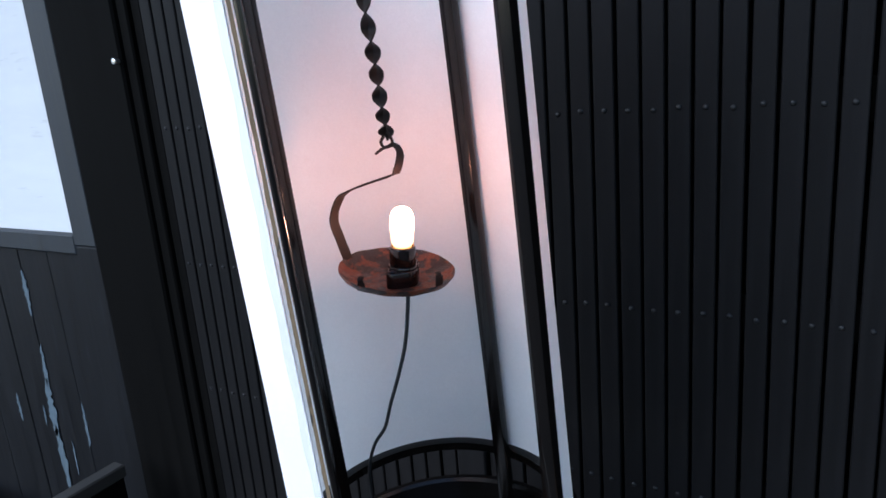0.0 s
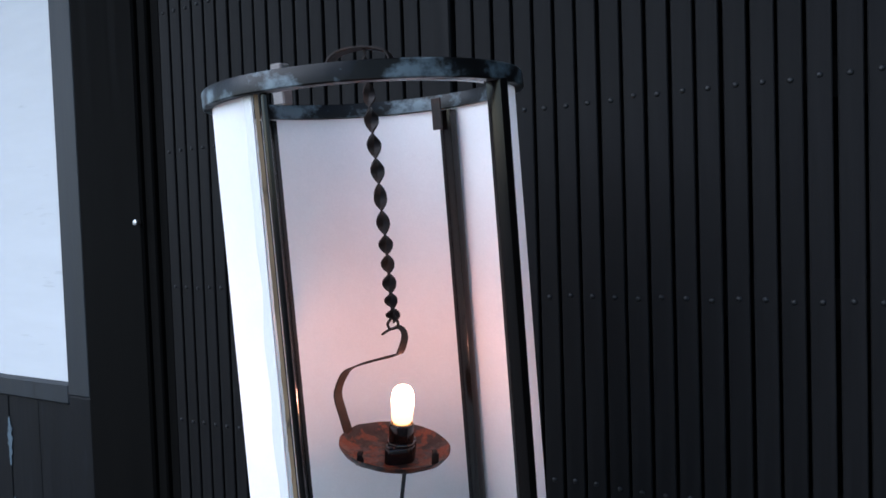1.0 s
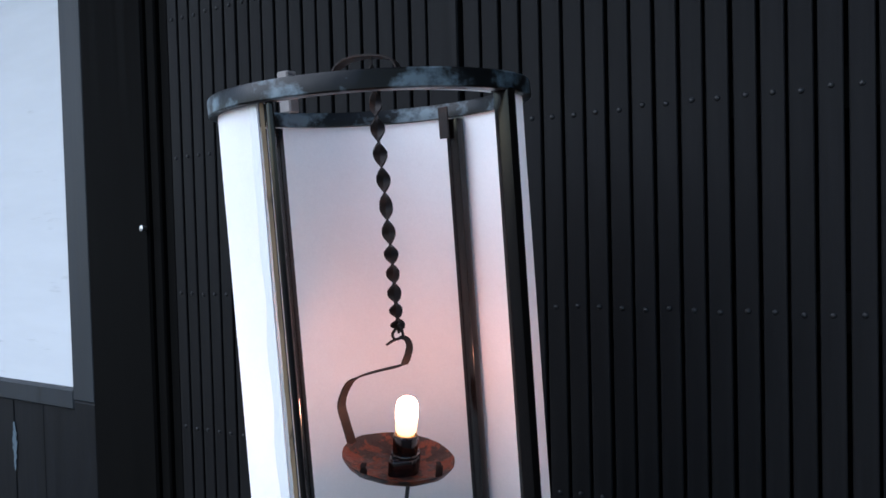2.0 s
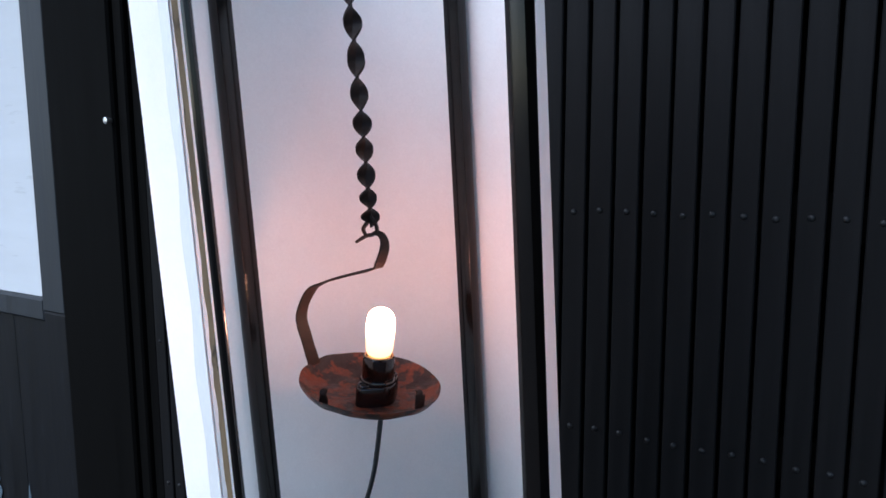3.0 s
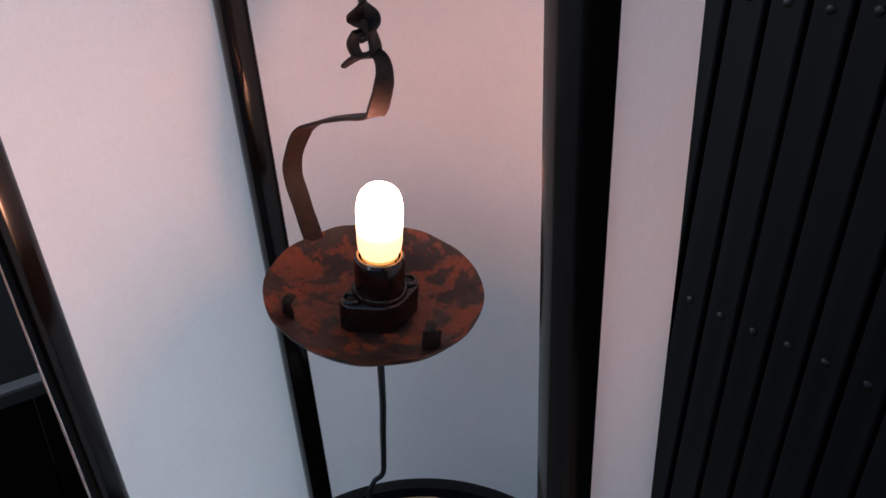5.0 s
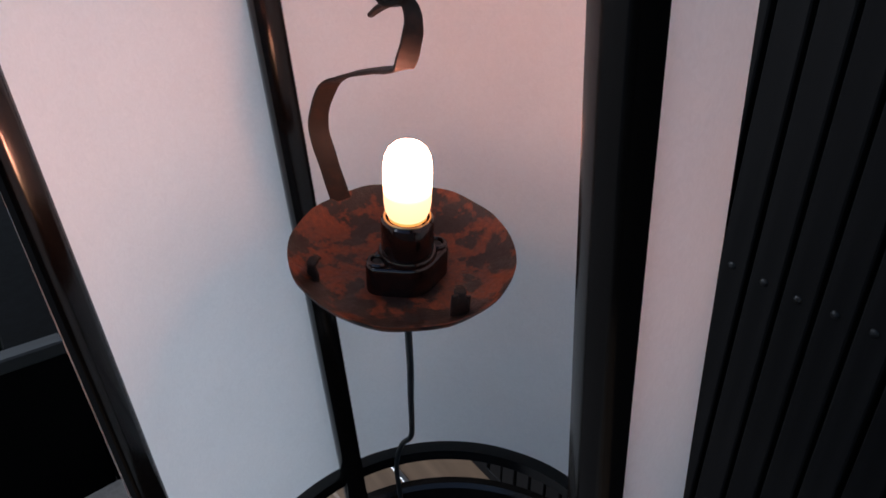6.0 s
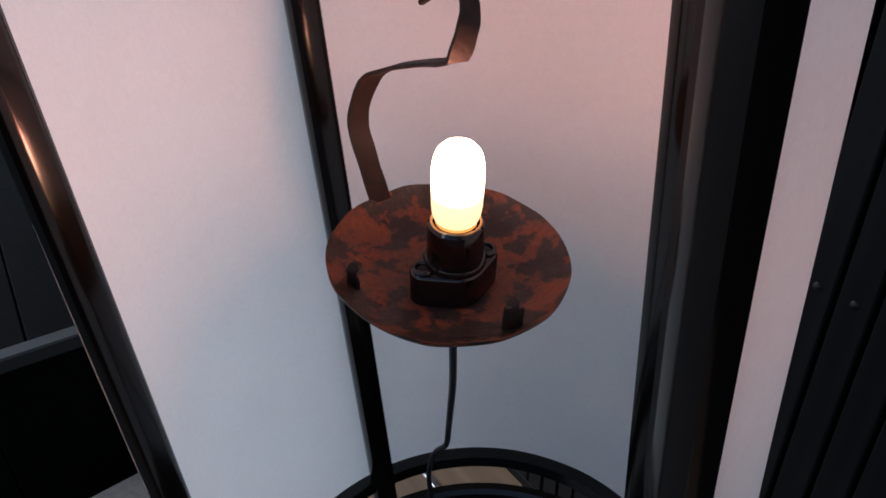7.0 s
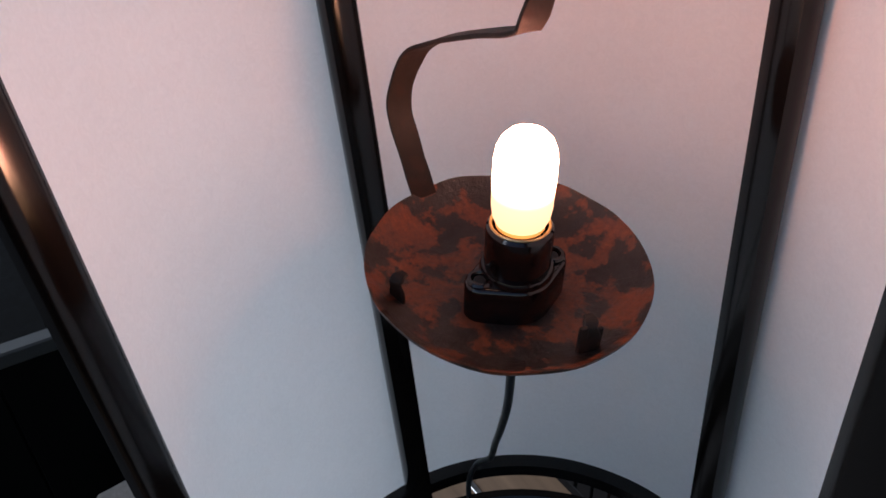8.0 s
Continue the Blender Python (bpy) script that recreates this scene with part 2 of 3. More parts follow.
tagged(part("ground", lathe([(0.001, 0.0), (3.0, 0.0), (12, 0.0), (60, 0.0), (900, 0.0)], 48), ASPHALT), "grey street ground running up to the house front", "ground", kind="structure")
ground_edge = thing("pavement", (0, 0, 0), "row of worn stone slabs along the house front", "pavement", kind="structure")
rnd = random.Random(4)
x = -3.2
while x < 1.6:
    w = rnd.uniform(0.5, 0.8)
    part("slab", box(x + 0.004, x + w - 0.004, 0.30, 0.70, 0.0, 0.05 + rnd.uniform(0, 0.006), 0.008, 2), STONE, ground_edge)
    x += w

wall = thing("wall_front", (0, 0, 0), "dark timber wall behind the lattice", "wall", kind="structure")
part("backing", box(-1.05, 0.80, 0.861, 0.90, 0.20, 2.3), DARK, wall)
part("lintel", box(-3.4, 2.4, 0.74, 0.90, 2.335, 2.5, 0.006), POST, wall)
part("upper_wall", box(-3.4, 2.4, 0.78, 0.90, 2.5, 4.2), PLASTER, wall)
part("side_wall", box(0.86, 2.4, 0.76, 0.90, 0.0, 2.3), DARK, wall)
part("base_board", box(-1.05, 0.86, 0.66, 0.90, 0.0, 0.20), DARK, wall)

# assumed overhang, out of view, added to shade the upper wall from the sky
part("eave", box(-3.6, 2.6, 0.12, 0.92, 2.28, 2.33, 0.004), DARK, wall, "unseen dark board added overhead to shade the top of the house front")
sill = thing("door_sill", (0, 0, 0), "worn brown wooden door sill with two pale rails", "sill", kind="structure")
part("beam", box(-1.05, 0.80, 0.61, 0.86, 0.20, 0.34, 0.004), SILL, sill)
for y in (0.641, 0.703):
    part("rail", box(-1.05, 0.80, y - 0.004, y + 0.004, 0.34, 0.344, 0.001), STEEL, sill, "thin bright metal rail")


def lattice(name, y, first, last, x_ref, stiles, label):
    door = thing(name, (0, 0, 0), label, "lattice door")
    slat = mesh_of(box(-0.0117, 0.0117, 0, 0.016, 0.0, 1.89, 0.0012), SLAT)
    dome = lathe([(0.0034, 0.0), (0.0032, 0.0010), (0.0022, 0.0019), (0.0009, 0.0023), (0.0, 0.0024)], 10)
    bmesh.ops.rotate(dome, cent=(0, 0, 0), matrix=Matrix.Rotation(radians(90), 3, "X"), verts=dome.verts)
    nail = mesh_of(dome, IRON, True)
    r = random.Random(first * 7 + 1)
    for i in range(first, last + 1):
        s = new("slat", slat)
        s.parent = door
        s.location = (x_ref + i * PITCH + r.uniform(-0.0005, 0.0005), y + r.uniform(-0.0006, 0.0006), 0.36)
        for z in NAIL_Z:
            k = new("nail", nail)
            k.parent = s
            k.location = (r.uniform(-0.0006, 0.0006), 0.0003, z - 0.36 + r.uniform(-0.0015, 0.0015))
    x0, x1 = x_ref + (first - 0.5) * PITCH, x_ref + (last + 0.5) * PITCH
    for z in NAIL_Z:
        part("rail", box(x0, x1, y + 0.0165, y + 0.030, z - 0.022, z + 0.022, 0.001), POST, door)
    for a, b in stiles:
        part("stile", box(a, b, y - 0.006, y + 0.030, 0.345, 2.26, 0.002), SLAT, door, "smooth black door stile")
    part("bottom_rail", box(x0, x1, y + 0.001, y + 0.030, 0.342, 0.359, 0.001), SLAT, door)
    return tagged(door, group="lattice doors")


lattice("lattice_door", WALL, -4, 36, COL, [(-0.466, COL - 4.5 * PITCH - 0.003), (COL + 36.5 * PITCH + 0.003, COL + 36.5 * PITCH + 0.05)], "black slatted lattice door with rows of iron nail heads")
lattice("lattice_door", WALL_FAR, 0, 19, LEFTCOL, [], "black slatted lattice door, set back behind its neighbour")

# door post with its mouldings, knob and the white panel beside it
jamb = thing("door_post", (0, 0, 0), "nearly black door post with narrow mouldings", "post", kind="structure")
part("post", box(-1.2200, -1.0465, 0.787, 0.90, 0.0, 2.3, 0.004), POST, jamb)
part("moulding", box(-1.0460, -1.0215, 0.795, 0.90, 0.0, 2.3, 0.003), POST, jamb)
part("moulding", box(-1.0210, -0.9965, 0.803, 0.90, 0.0, 2.3, 0.003), POST, jamb)
knob = lathe([(0.0, 0.0), (0.004, 0.0), (0.0035, 0.004), (0.0055, 0.007), (0.005, 0.010), (0.0, 0.0115)], 16)
bmesh.ops.rotate(knob, cent=(0, 0, 0), matrix=Matrix.Rotation(radians(90), 3, "X"), verts=knob.verts)
bmesh.ops.translate(knob, vec=(-1.0525, 0.7872, 1.191), verts=knob.verts)
part("knob", knob, STEEL, jamb, "small bright metal knob", True)

panel = thing("wall_panel", (0, 0, 0), "white board panel in a grey frame over black boards with peeling paint", "wall panel", kind="structure")
part("white_board", box(-3.4, -1.2885, FRONT + 0.012, 0.90, 0.878, 2.3), PLASTER, panel, "scuffed white painted board")
part("frame_stile", box(-1.2885, -1.2204, FRONT - 0.004, 0.90, 0.862, 2.3, 0.003), FRAME, panel, "grey weathered upright")
part("lower_stile", box(-1.2885, -1.2204, FRONT - 0.003, 0.90, 0.0, 0.8615, 0.003), BOARD, panel, "black painted upright")
part("frame_rail", box(-3.4, -1.2890, FRONT - 0.002, FRONT + 0.06, 0.842, 0.8835, 0.004), FRAME, panel, "grey weathered rail")
x = -1.2890
r = random.Random(9)
while x > -3.3:
    w = r.uniform(0.10, 0.14)
    part("board", box(x - w + 0.0015, x, FRONT + 0.006 + r.uniform(0, 0.002), 0.90, 0.0, 0.8415, 0.0015), BOARD, panel)
    x -= w
for k, (x0, z0, x1, z1, w) in enumerate([(-1.511, 0.795, -1.513, 0.69, 0.016), (-1.505, 0.625, -1.516, 0.52, 0.013), (-1.516, 0.545, -1.524, 0.40, 0.026), (-1.400, 0.505, -1.405, 0.395, 0.009), (-1.520, 0.43, -1.522, 0.25, 0.022), (-1.654, 0.482, -1.654, 0.415, 0.012), (-1.553, 0.47, -1.556, 0.42, 0.008), (-1.47, 0.40, -1.474, 0.31, 0.006)]):
    part("paint_scar", flake(k, x0, z0, x1, z1, w, FRONT + 0.0064), PEEL, panel, "bare streak where black paint has flaked off")

# ---- dark platform and low board fence beside the post ----
deck = thing("platform", (-1.27, 0.30, 0.0), "low black wooden platform along the wall", "platform")
for i in range(4):
    part("plank", box(-1.9, 0.0, -0.50 + 0.235 * i + 0.001, -0.50 + 0.235 * i + 0.233, 0.19, 0.215, 0.003), POST, deck)
part("front_board", box(-1.9, 0.0, -0.492, -0.470, 0.0, 0.1895, 0.002), POST, deck)
part("end_board", box(-0.022, 0.0, -0.469, 0.436, 0.0, 0.1895, 0.002), POST, deck)

fence = thing("low_partition", (-1.215, 0.40, 0.0), "low dark board partition standing out from the wall", "partition")
for i in range(4):
    part("board", box(-0.009, 0.009, -0.38 + 0.18 * i + 0.001, -0.38 + 0.18 * i + 0.179, 0.0, 0.409, 0.002), POST, fence)
part("cap", box(-0.016, 0.016, -0.385, 0.342, 0.4095, 0.436, 0.003), BENCH, fence, "worn grey cap rail")

# ---- rough stone set before the door ----
stone = box(-0.19, 0.19, -0.195, 0.195, 0.0, 0.142, 0.022, 3)
bmesh.ops.subdivide_edges(stone, edges=stone.edges[:], cuts=3, use_grid_fill=True)
for v in stone.verts:
    v.co += 0.006 * noise.noise_vector(v.co * 14) + 0.003 * noise.noise_vector(v.co * 45)
    v.co.z = max(v.co.z, 0.0)
step = part("stepping_stone", stone, STONE, smooth=True, at=pose(-0.925, 0.475, 0.0562, 0, 0, 4))
tagged(step, "rough grey stepping stone lying on the slabs", "stepping stone")

# ---- round stand under the lamp ----
CX, CY = -0.3220, 0.4703
# the stand and the lantern lean a little towards the street
LEAN = pose(CX, CY, 1.0) @ Vector((-0.0219, -0.0580, 1.0)).to_track_quat("Z", "Y").to_matrix().to_4x4()
turned = LEAN.to_3x3() @ Vector((1, 0, 0))
LEAN = LEAN @ Matrix.Rotation(-math.atan2(turned.y, turned.x), 4, "Z") @ pose(0, 0, -0.3856)
# the dish hangs on its strap at its own angle
HANG = pose(-0.3299, 0.4792, 0.9657, 3.43, -0.66, -2.32) @ pose(0.3287, -0.4746, -0.9873)
stand = thing("lamp_stand", (CX, CY, 0.05), "plain dark round wooden stand under the paper lamp", "stand")
stand.matrix_basis = LEAN @ pose(0, 0, -0.5705)
part("top", lathe([(0.0, 0.54), (0.18, 0.54), (0.185, 0.545), (0.185, 0.565), (0.18, 0.57), (0.0, 0.57)], 48), POST, stand, smooth=True)
part("column", lathe([(0.0, 0.03), (0.11, 0.03), (0.10, 0.06), (0.09, 0.30), (0.10, 0.51), (0.12, 0.5395), (0.0, 0.5395)], 40), POST, stand, smooth=True)
part("foot", lathe([(0.0, 0.0), (0.17, 0.0), (0.175, 0.01), (0.16, 0.0295), (0.0, 0.0295)], 40), POST, stand, smooth=True)

# ---- the paper lamp ----
lamp = thing("paper_lantern", (CX, CY, 0.615), "tall round paper lantern in black lacquered frame, open in front", "lantern")
lamp.matrix_basis = LEAN
R_PAPER, Z_LOW, Z_TOP = 0.1285, 0.1196, 0.6626


part("base", lathe([(0.0, 0.0), (0.146, 0.0), (0.150, 0.004), (0.150, 0.054), (0.148, 0.058), (0.142, 0.058), (0.139, 0.055), (0.138, 0.020), (0.0, 0.018)], 96), LACQUER, lamp, "black lacquered round base with raised rim", True)
part("lower_hoop", lathe([(0.1195, Z_LOW - 0.010), (0.1325, Z_LOW - 0.010), (0.1330, Z_LOW - 0.001), (0.1275, Z_LOW), (0.1205, Z_LOW - 0.002)], 120, 0, 360, True), LACQUER, lamp, smooth=True)
ring = lathe([(0.1215, Z_TOP), (0.1318, Z_TOP), (0.1328, Z_TOP + 0.001), (0.1328, Z_TOP + 0.0124), (0.1318, Z_TOP + 0.0136), (0.1224, Z_TOP + 0.0136), (0.1215, Z_TOP + 0.0124)], 120, 0, 360, True)
for v in ring.verts:
    k = 1 + 0.006 * noise.noise(Vector((v.co.x * 22, v.co.y * 22, v.co.z * 60)))
    v.co.x *= k
    v.co.y *= k
ASKEW = pose(0, 0, Z_TOP + 0.006, 1.2, 0.6, 0) @ pose(0, 0, -Z_TOP - 0.006)
part("top_ring", ring, WORN, lamp, "black ring with worn pale blue patches", True, ASKEW)


def sheet(r, a0, a1, z0, z1, n=120, m=10):
    """The paper, slightly uneven, along the round of the frame."""
    b = bmesh.new()
    grid = []
    for i in range(n + 1):
        a = radians(a0 + (a1 - a0) * i / n)
        col = []
        for j in range(m + 1):
            z = z0 + (z1 - z0) * j / m
            k = r - 0.0030 * max(z - 0.12, 0) / 0.54 + 0.0006 * noise.noise(Vector((a * 3, z * 9, 5)))
            col.append(b.verts.new((k * math.cos(a), k * math.sin(a), z)))
        grid.append(col)
    for p, q in zip(grid, grid[1:]):
        for j in range(m):
            b.faces.new((p[j], q[j], q[j + 1], p[j + 1]))
    return b


part("paper", sheet(R_PAPER, -3.2, 265.0, Z_LOW - 0.001, Z_TOP + 0.002), PAPER, lamp, "white handmade paper shade", True)


def upright(name, x, y, r, z0, z1, mat, parent, squash=1.0, turn=0.0, label=""):
    """A rounded upright with flattened faces."""
    b = bmesh.new()
    prof = []
    for k in range(16):
        a = 2 * math.pi * k / 16
        c, s = math.cos(a), math.sin(a)
        f = (abs(c) ** 4 + abs(s) ** 4) ** -0.25
        prof.append((r * f * c * 0.93, r * squash * f * s * 0.93))
    ct, st = math.cos(radians(turn)), math.sin(radians(turn))
    low, high = [], []
    for u, v in prof:
        p = (x + u * ct - v * st, y + u * st + v * ct)
        low.append(b.verts.new((*p, z0)))
        high.append(b.verts.new((*p, z1)))
    for k in range(16):
        b.faces.new((low[k], low[(k + 1) % 16], high[(k + 1) % 16], high[k]))
    b.faces.new(low[::-1]), b.faces.new(high)
    return part(name, b, mat, parent, label, True)


UP0, UP1 = 0.0182, Z_TOP - 0.0002
upright("post", -0.0043, -0.1211, 0.0086, UP0, UP1, LACQUER, lamp, 0.34, 138.6)
upright("post", 0.1258, -0.0102, 0.0076, UP0, UP1, LACQUER, lamp, 1.0, -4)
upright("post", -0.1206, 0.0091, 0.0066, UP0, UP1 - 0.0005, LACQUER, lamp, 1.30, 175)
upright("post", 0.0141, 0.1176, 0.0066, UP0, UP1 - 0.0005, LACQUER, lamp, 1.30, 83)
# bare wooden lath and yellowed glue where the sheet ends
lath = bmesh.new()
cols = []
for i in range(121):
    z = Z_LOW + (Z_TOP - Z_LOW) * i / 120
    w = 0.0010 * noise.noise(Vector((z * 60, 0, 2))) + 0.0006 * noise.noise(Vector((z * 250, 4, 2)))
    ax, ay = -0.750, 0.661
    cols.append([lath.verts.new((-0.0076 + ax * u - 0.66 * v, -0.1245 + ay * u - 0.75 * v, z)) for u, v in ((-0.0013, 0.0021 - 0.8 * w), (0.0012, 0.0018), (0.0012, -0.0008), (-0.0015, -0.0008))])
for p, q in zip(cols, cols[1:]):
    for k in range(4):
        lath.faces.new((p[k], p[(k + 1) % 4], q[(k + 1) % 4], q[k]))
lath.faces.new(cols[0][::-1]), lath.faces.new(cols[-1])
part("lath", lath, RAWWOOD, lamp, "bare torn wooden edge of the lath")
band = sheet(R_PAPER + 0.0010, 260.6, 264.8, Z_LOW, Z_TOP, 8, 70)
for v in band.verts:
    a = math.atan2(v.co.y, v.co.x)
    f = max(0.0, (math.radians(-95.2) - a) / math.radians(4.0))
    a += f * math.radians(3.4) * noise.noise(Vector((v.co.z * 16, 1, 8)))
    r = math.hypot(v.co.x, v.co.y)
    v.co.x, v.co.y = r * math.cos(a), r * math.sin(a)
part("glue_band", band, GLUE, lamp, "yellowed glue along the paper edge", True)
# iron tab over the back post
part("tab", box(0.0035, 0.0140, 0.1046, 0.1066, Z_TOP - 0.0195, Z_TOP + 0.0110, 0.0006), OLDIRON, lamp, "small iron tab")
part("paper_trim", sheet(0.1205, 270.0, 353.0, Z_TOP - 0.0022, Z_TOP + 0.004, 60, 1), PAPER, lamp, "strip of paper under the ring", True)

# hanger on the ring: a wooden block and arm with an iron bow over the middle
hang = thing("hanger", (CX, CY, 1.3138), "iron bow on a grey wooden arm across the ring", "hanger")
hang.matrix_basis = LEAN @ ASKEW @ pose(0, 0, Z_TOP + 0.0138)
part("block", box(-0.129, -0.115, 0.029, 0.043, 0.0, 0.040, 0.0015), BAREWOOD, hang, "grey wooden peg")
part("arm", strap([(-0.1148, 0.036, 0.033), (-0.084, 0.026, 0.022), (-0.04, 0.012, 0.012), (0.03, 0.012, 0.010), (0.112, 0.006, 0.003)], [(0, 1, 0)] * 5, [0.010] * 5, 0.005), OLDIRON, hang, "iron bar across the ring")
bow = [(-0.036, 0.006), (-0.038, 0.017), (-0.031, 0.0285), (-0.016, 0.0330), (0.004, 0.0320), (0.018, 0.026), (0.023, 0.007)]
part("bow", strap([(u * 0.96, 0.008 + u * 0.28, z) for u, z in bow], [(-0.28, 0.96, 0)] * len(bow), [0.016] * len(bow), 0.0020), OLDIRON, hang, "bent iron strap")

# ---- twisted iron hanger rod with the dish ----
OX, OY = -0.3295, 0.4782
rod = thing("hanging_dish", (0, 0, 0), "rusty iron lamp dish hanging on a twisted strap", "lamp dish")
rod.matrix_basis = HANG @ pose(OX, OY, 0.985)


def dish_local(x, y, z):
    return Vector((x - OX, y - OY, z - 0.985))


def upper(x, y, z):
    """Points of the strap and the hook, which sits a little forward of the dish."""
    w = min(max((z - 1.079) / 0.021, 0.0), 1.0)
    return dish_local(x + 0.0015 + 0.0035 * w, y - 0.0035 * w, z)


EDGE_ON = (1.3390, 1.3174, 1.2955, 1.2736, 1.2518, 1.2300, 1.2064, 1.1850, 1.1677, 1.1510, 1.1336, 1.1200, 1.1086)


def twisted(top, bottom, width, thick):
    """A flat bar wound about itself by half a turn between the given heights, tighter towards its lower end."""
    b = bmesh.new()
    n = 300
    rings = []
    u0, v0 = Vector((-0.57, 0.82, 0)), Vector((0.82, 0.57, 0))
    heights = [z - 0.985 for z in EDGE_ON[::-1]]
    for i in range(n + 1):
        f = i / n
        c = top.lerp(bottom, f)
        a = math.pi * (12 - float(np.interp(c.z, heights, range(13))))
        w = width / 2 * (1.0 + 0.10 * f) * (1 + 0.22 * noise.noise(Vector((f * 22, 2, 7))))
        c = c + Vector((noise.noise(Vector((f * 5, 0, 0))), noise.noise(Vector((f * 5, 9, 0))), 0)) * 0.0012
        u, v = math.cos(a) * u0 + math.sin(a) * v0, -math.sin(a) * u0 + math.cos(a) * v0
        h = thick / 2
        rings.append([b.verts.new(c + p * u + q * v) for p, q in ((w, -h), (w, h), (0, h * 1.2), (-w, h), (-w, -h), (0, -h * 1.2))])
    for p, q in zip(rings, rings[1:]):
        for k in range(6):
            b.faces.new((p[k], p[(k + 1) % 6], q[(k + 1) % 6], q[k]))
    b.faces.new(rings[0][::-1]), b.faces.new(rings[-1])
    return b


part("twisted_strap", twisted(upper(-0.3310, 0.4792, 1.345), upper(-0.3250, 0.4825, 1.108), 0.0112, 0.0018), OLDIRON, rod, "twisted dark iron strap", True)
loop = [upper(*p) for p in ((-0.3250, 0.4822, 1.1155), (-0.3220, 0.4835, 1.1090), (-0.3228, 0.4840, 1.1035), (-0.3272, 0.4800, 1.1020), (-0.3290, 0.4785, 1.1065), (-0.3262, 0.4800, 1.1115))]
part("loop", strap(loop, [(0.5, -0.8, 0.2)] * 6, [0.0075] * 6, 0.0020), OLDIRON, rod, "end of the strap bent into an eye", True)
arm = [(upper(*p) if p[2] > 1.075 else dish_local(*p)) for p in ((-0.3742, 0.4690, 1.0045), (-0.3778, 0.4670, 1.0240), (-0.3803, 0.4660, 1.0420), (-0.3740, 0.4700, 1.0590), (-0.3640, 0.4750, 1.0662), (-0.3422, 0.4785, 1.0727), (-0.3205, 0.4768, 1.0790), (-0.3160, 0.4778, 1.0825), (-0.3139, 0.4815, 1.0940), (-0.3170, 0.4838, 1.1008), (-0.3224, 0.4835, 1.1034), (-0.3285, 0.4785, 1.1012), (-0.3340, 0.4757, 1.0975))]
ways = [(0.25, 1, 0)] * 4 + [(0.2, 1, 0.1)] * 3 + [(0.3, 1, 0)] * 3 + [(0.5, 0.9, 0.2)] * 3
part("arm", strap(arm, ways, [0.0098, 0.0094, 0.0092, 0.0088, 0.0080, 0.0076, 0.0080, 0.0086, 0.0074, 0.0062, 0.0054, 0.0044, 0.0024], 0.0016, wobble=0.1), OLDIRON, rod, "bent rusty iron arm", True)

# the dish itself, a little tilted, with a hammered rim
bowl = lathe([(0.0, 0.0008), (0.020, 0.0006), (0.036, 0.0022), (0.045, 0.0060), (0.0492, 0.0102), (0.0500, 0.0110), (0.0499, 0.0098), (0.0462, 0.0048), (0.037, 0.0006), (0.020, -0.0008), (0.0, -0.0008)], 96)
for v in bowl.verts:
    a, rr = math.atan2(v.co.y, v.co.x), math.hypot(v.co.x, v.co.y)
    k = 1 + 0.012 * noise.noise(Vector((math.cos(a) * 2, math.sin(a) * 2, 4))) * (rr / 0.05)
    v.co.x *= k
    v.co.y *= k
    v.co.z += 0.0012 * noise.noise(Vector((v.co.x * 60, v.co.y * 60, 1))) * rr / 0.05
tilt = pose(*dish_local(-0.3287, 0.4746, 0.9873), -1.95, 10.1, 0)
part("dish", bowl, RUST, rod, "round rusted iron dish with dark stains", True, tilt)
for x, y, z, turn in ((-0.3357, 0.4353, 0.9973, 20), (-0.2858, 0.4768, 0.9905, 75)):
    clip = strap([(0, 0, -0.006), (0.0003, 0, 0.0), (-0.0004, 0.0004, 0.0035), (0.0002, 0.0022, 0.0052), (0.0004, 0.0044, 0.0050)], [(1, 0, 0)] * 5, [0.0066, 0.0062, 0.0050, 0.0042, 0.0028], 0.0014, 4, 0.5)
    if turn == 75:
        box(-0.0042, -0.0012, -0.0008, 0.0008, -0.006, 0.0046, 0.0004, 1, clip)
        box(0.0010, 0.0046, 0.0002, 0.0016, -0.006, 0.0026, 0.0004, 1, clip)
    part("clip", clip, OLDIRON, rod, "bent rusty clip", at=pose(*dish_local(x, y, z), 4, 6, turn))

# ---- bulb and socket on the dish ----
axis = HANG @ pose(-0.3195, 0.4718, 0.9885, -1.6, 7.0, 0)
sock = thing("lamp_socket", (0, 0, 0), "dark brown bakelite socket screwed to the dish", "socket")
sock.matrix_basis = axis
foot = bmesh.new()
for z, inset in ((-0.002, 0.0), (0.0108, 0.0), (0.0118, 0.0005), (0.0122, 0.0014)):
    for x, y, r in ((0, 0, 0.0128), (0.0011, 0.0134, 0.0056), (-0.0011, -0.0134, 0.0056)):
        for k in range(28):
            a = 2 * math.pi * k / 28
            foot.verts.new((x + (r - inset) * math.cos(a), y + (r - inset) * math.sin(a), z))
hull = bmesh.ops.convex_hull(foot, input=foot.verts)
bmesh.ops.delete(foot, geom=list({g for g in hull["geom_interior"] if isinstance(g, bmesh.types.BMVert)}), context="VERTS")
part("flange", foot, BAKELITE, sock, smooth=True)
part("shoulder", lathe([(0.0108, 0.0123), (0.0124, 0.0123), (0.0126, 0.0135), (0.0120, 0.0148), (0.0108, 0.0150)], 40), BAKELITE, sock, smooth=True)
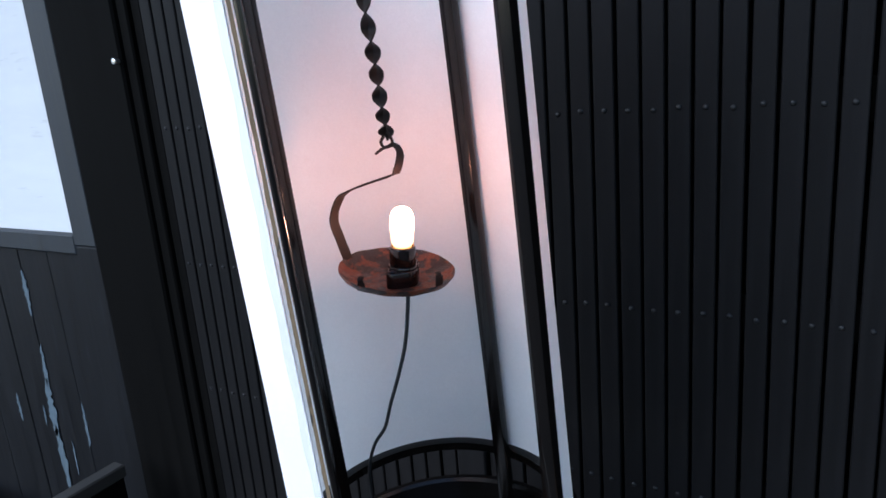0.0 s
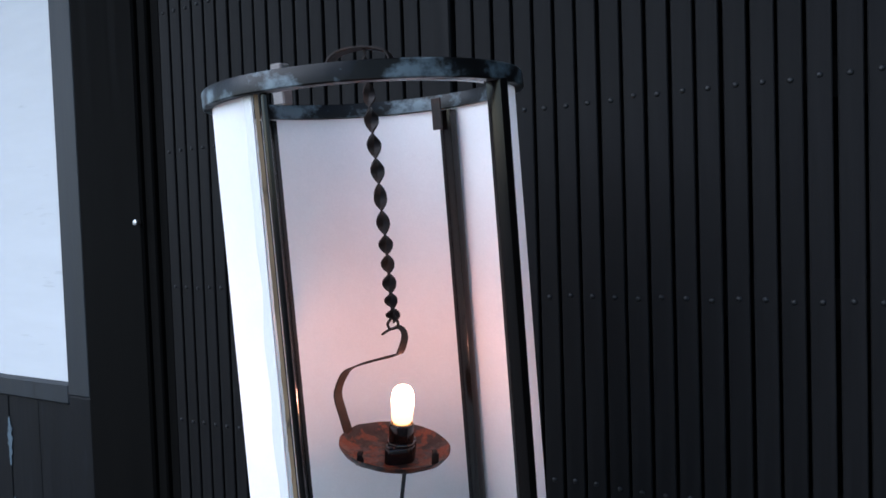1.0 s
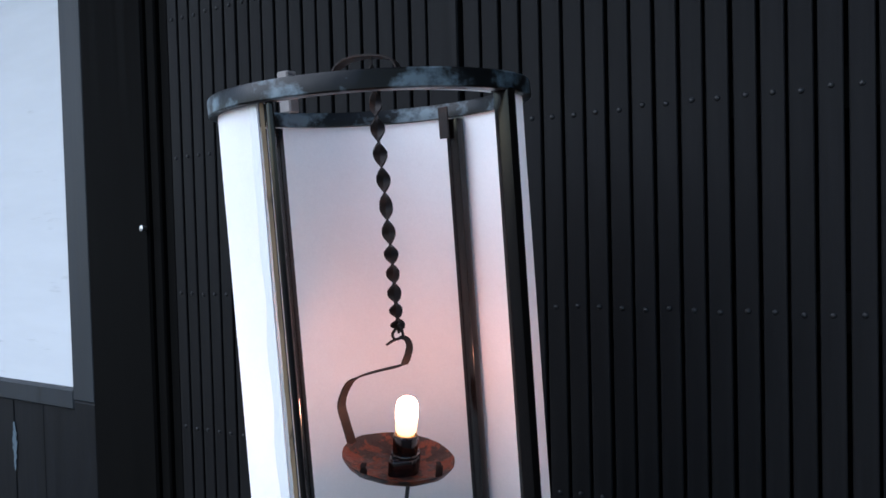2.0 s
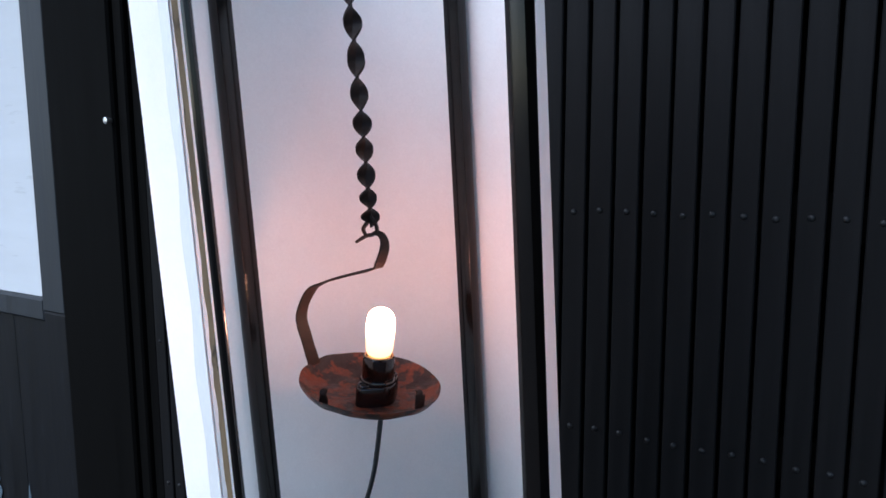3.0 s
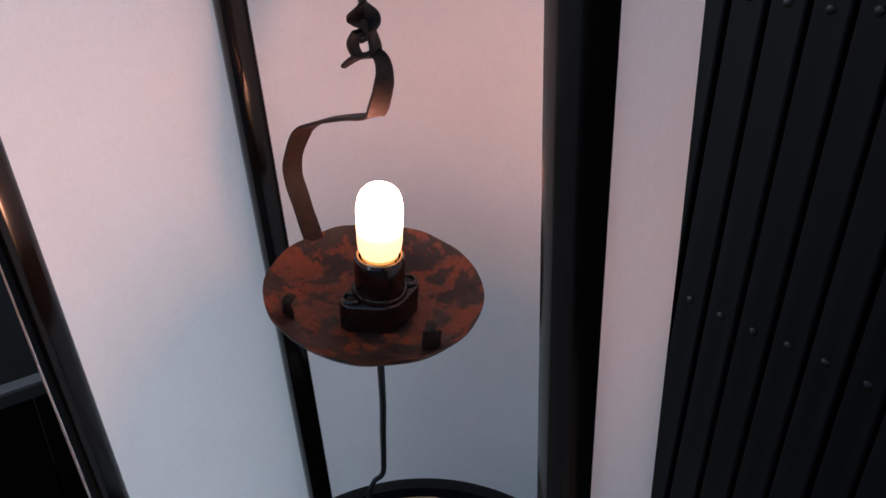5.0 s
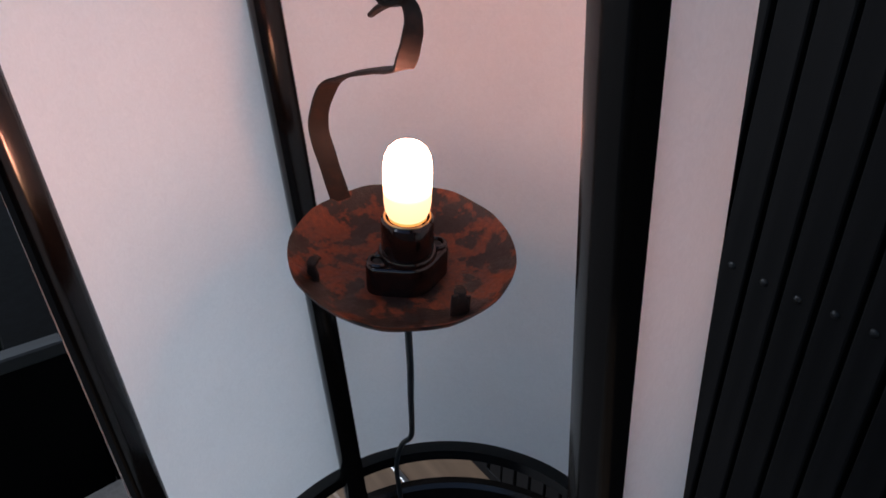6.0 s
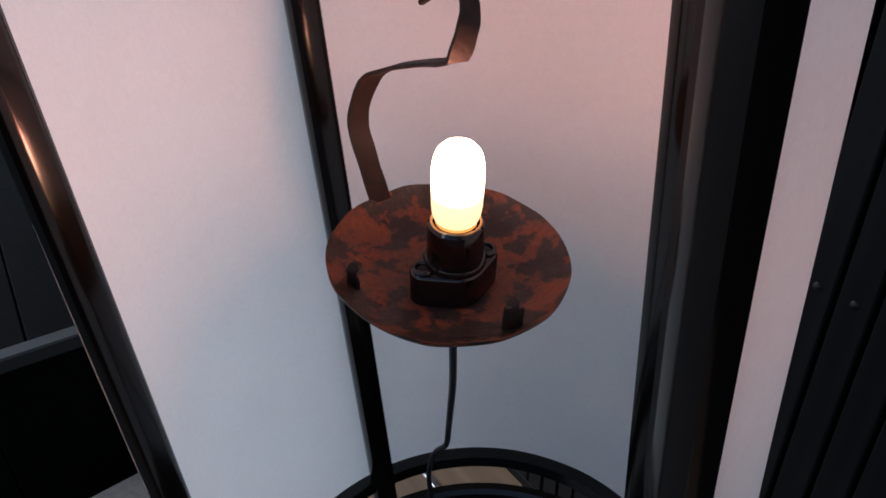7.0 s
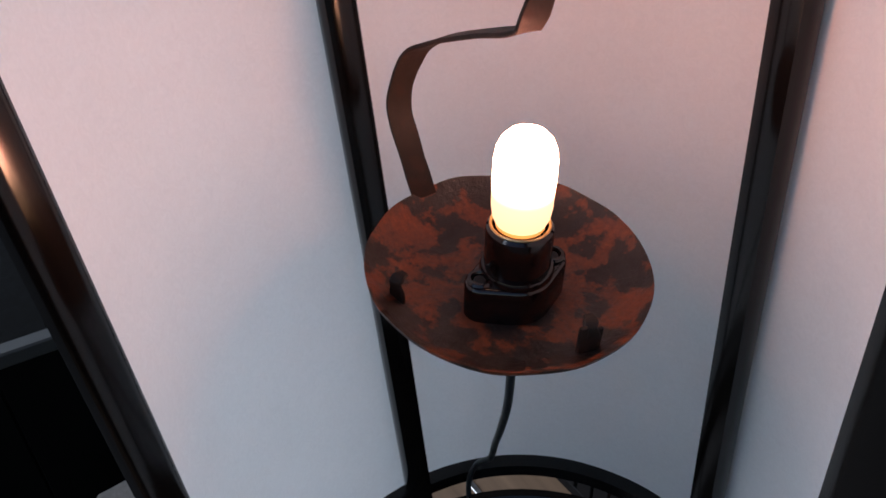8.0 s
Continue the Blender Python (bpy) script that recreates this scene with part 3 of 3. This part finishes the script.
for sy in (-1, 1):
    collar = lathe([(0.0024, 0.0123), (0.0044, 0.0123), (0.0046, 0.0130), (0.0040, 0.0138), (0.0030, 0.0138), (0.0024, 0.0130)], 24, 0, 360, True)
    bmesh.ops.translate(collar, vec=(0.0011 * sy, 0.0141 * sy, 0), verts=collar.verts)
    part("screw_collar", collar, BAKELITE, sock, smooth=True)
    screw = lathe([(0.0, 0.0123), (0.0021, 0.0123), (0.0020, 0.0129), (0.0, 0.0132)], 12)
    bmesh.ops.translate(screw, vec=(0.0011 * sy, 0.0141 * sy, 0), verts=screw.verts)
    part("screw", screw, IRON, sock, smooth=True)
barrel = lathe([(0.0085, 0.0141), (0.0106, 0.0141), (0.0112, 0.016), (0.0111, 0.0275), (0.0109, 0.0298), (0.0098, 0.0308), (0.0090, 0.0298), (0.0088, 0.018)], 40)
part("barrel", barrel, BAKELITE, sock, smooth=True)
part("rim", lathe([(0.0092, 0.0306), (0.0099, 0.0308), (0.0101, 0.0313), (0.0097, 0.0317), (0.0091, 0.0313)], 48, 0, 360, True), BRASS, sock, "thin brass rim round the lamp opening", True)
bulb = thing("light_bulb", (0, 0, 0), "small frosted tubular bulb, lit warm white", "light bulb")
bulb.matrix_basis = axis @ pose(0, 0, 0.0287)
part("cap", lathe([(0.0, -0.010), (0.0076, -0.010), (0.0078, 0.0008), (0.0080, 0.0014), (0.0080, 0.0022), (0.0, 0.0022)], 32), BRASS, bulb, "brass screw cap", True)
part("glass", lathe([(0.0, 0.0024), (0.0064, 0.0024), (0.0082, 0.0036), (0.0092, 0.0060), (0.0097, 0.0100), (0.0098, 0.020), (0.0097, 0.0258), (0.0091, 0.0297), (0.0079, 0.0325), (0.0060, 0.0346), (0.0034, 0.0358), (0.0, 0.0362)], 48), LIT, bulb, "glowing frosted glass", True)

# ---- cable from the dish down to the base ----
cable = [(-0.3125, 0.4675, 0.9845), (-0.3145, 0.467, 0.970), (-0.327, 0.472, 0.930), (-0.346, 0.480, 0.892), (-0.372, 0.492, 0.848), (-0.390, 0.499, 0.814), (-0.408, 0.500, 0.790), (-0.421, 0.500, 0.758), (-0.426, 0.502, 0.72), (-0.428, 0.503, 0.642)]
tagged(part("power_cable", tube(cable, 0.0018, 10), RUBBER, smooth=True, at=HANG), "thin black power cable hanging below the dish", "cable")
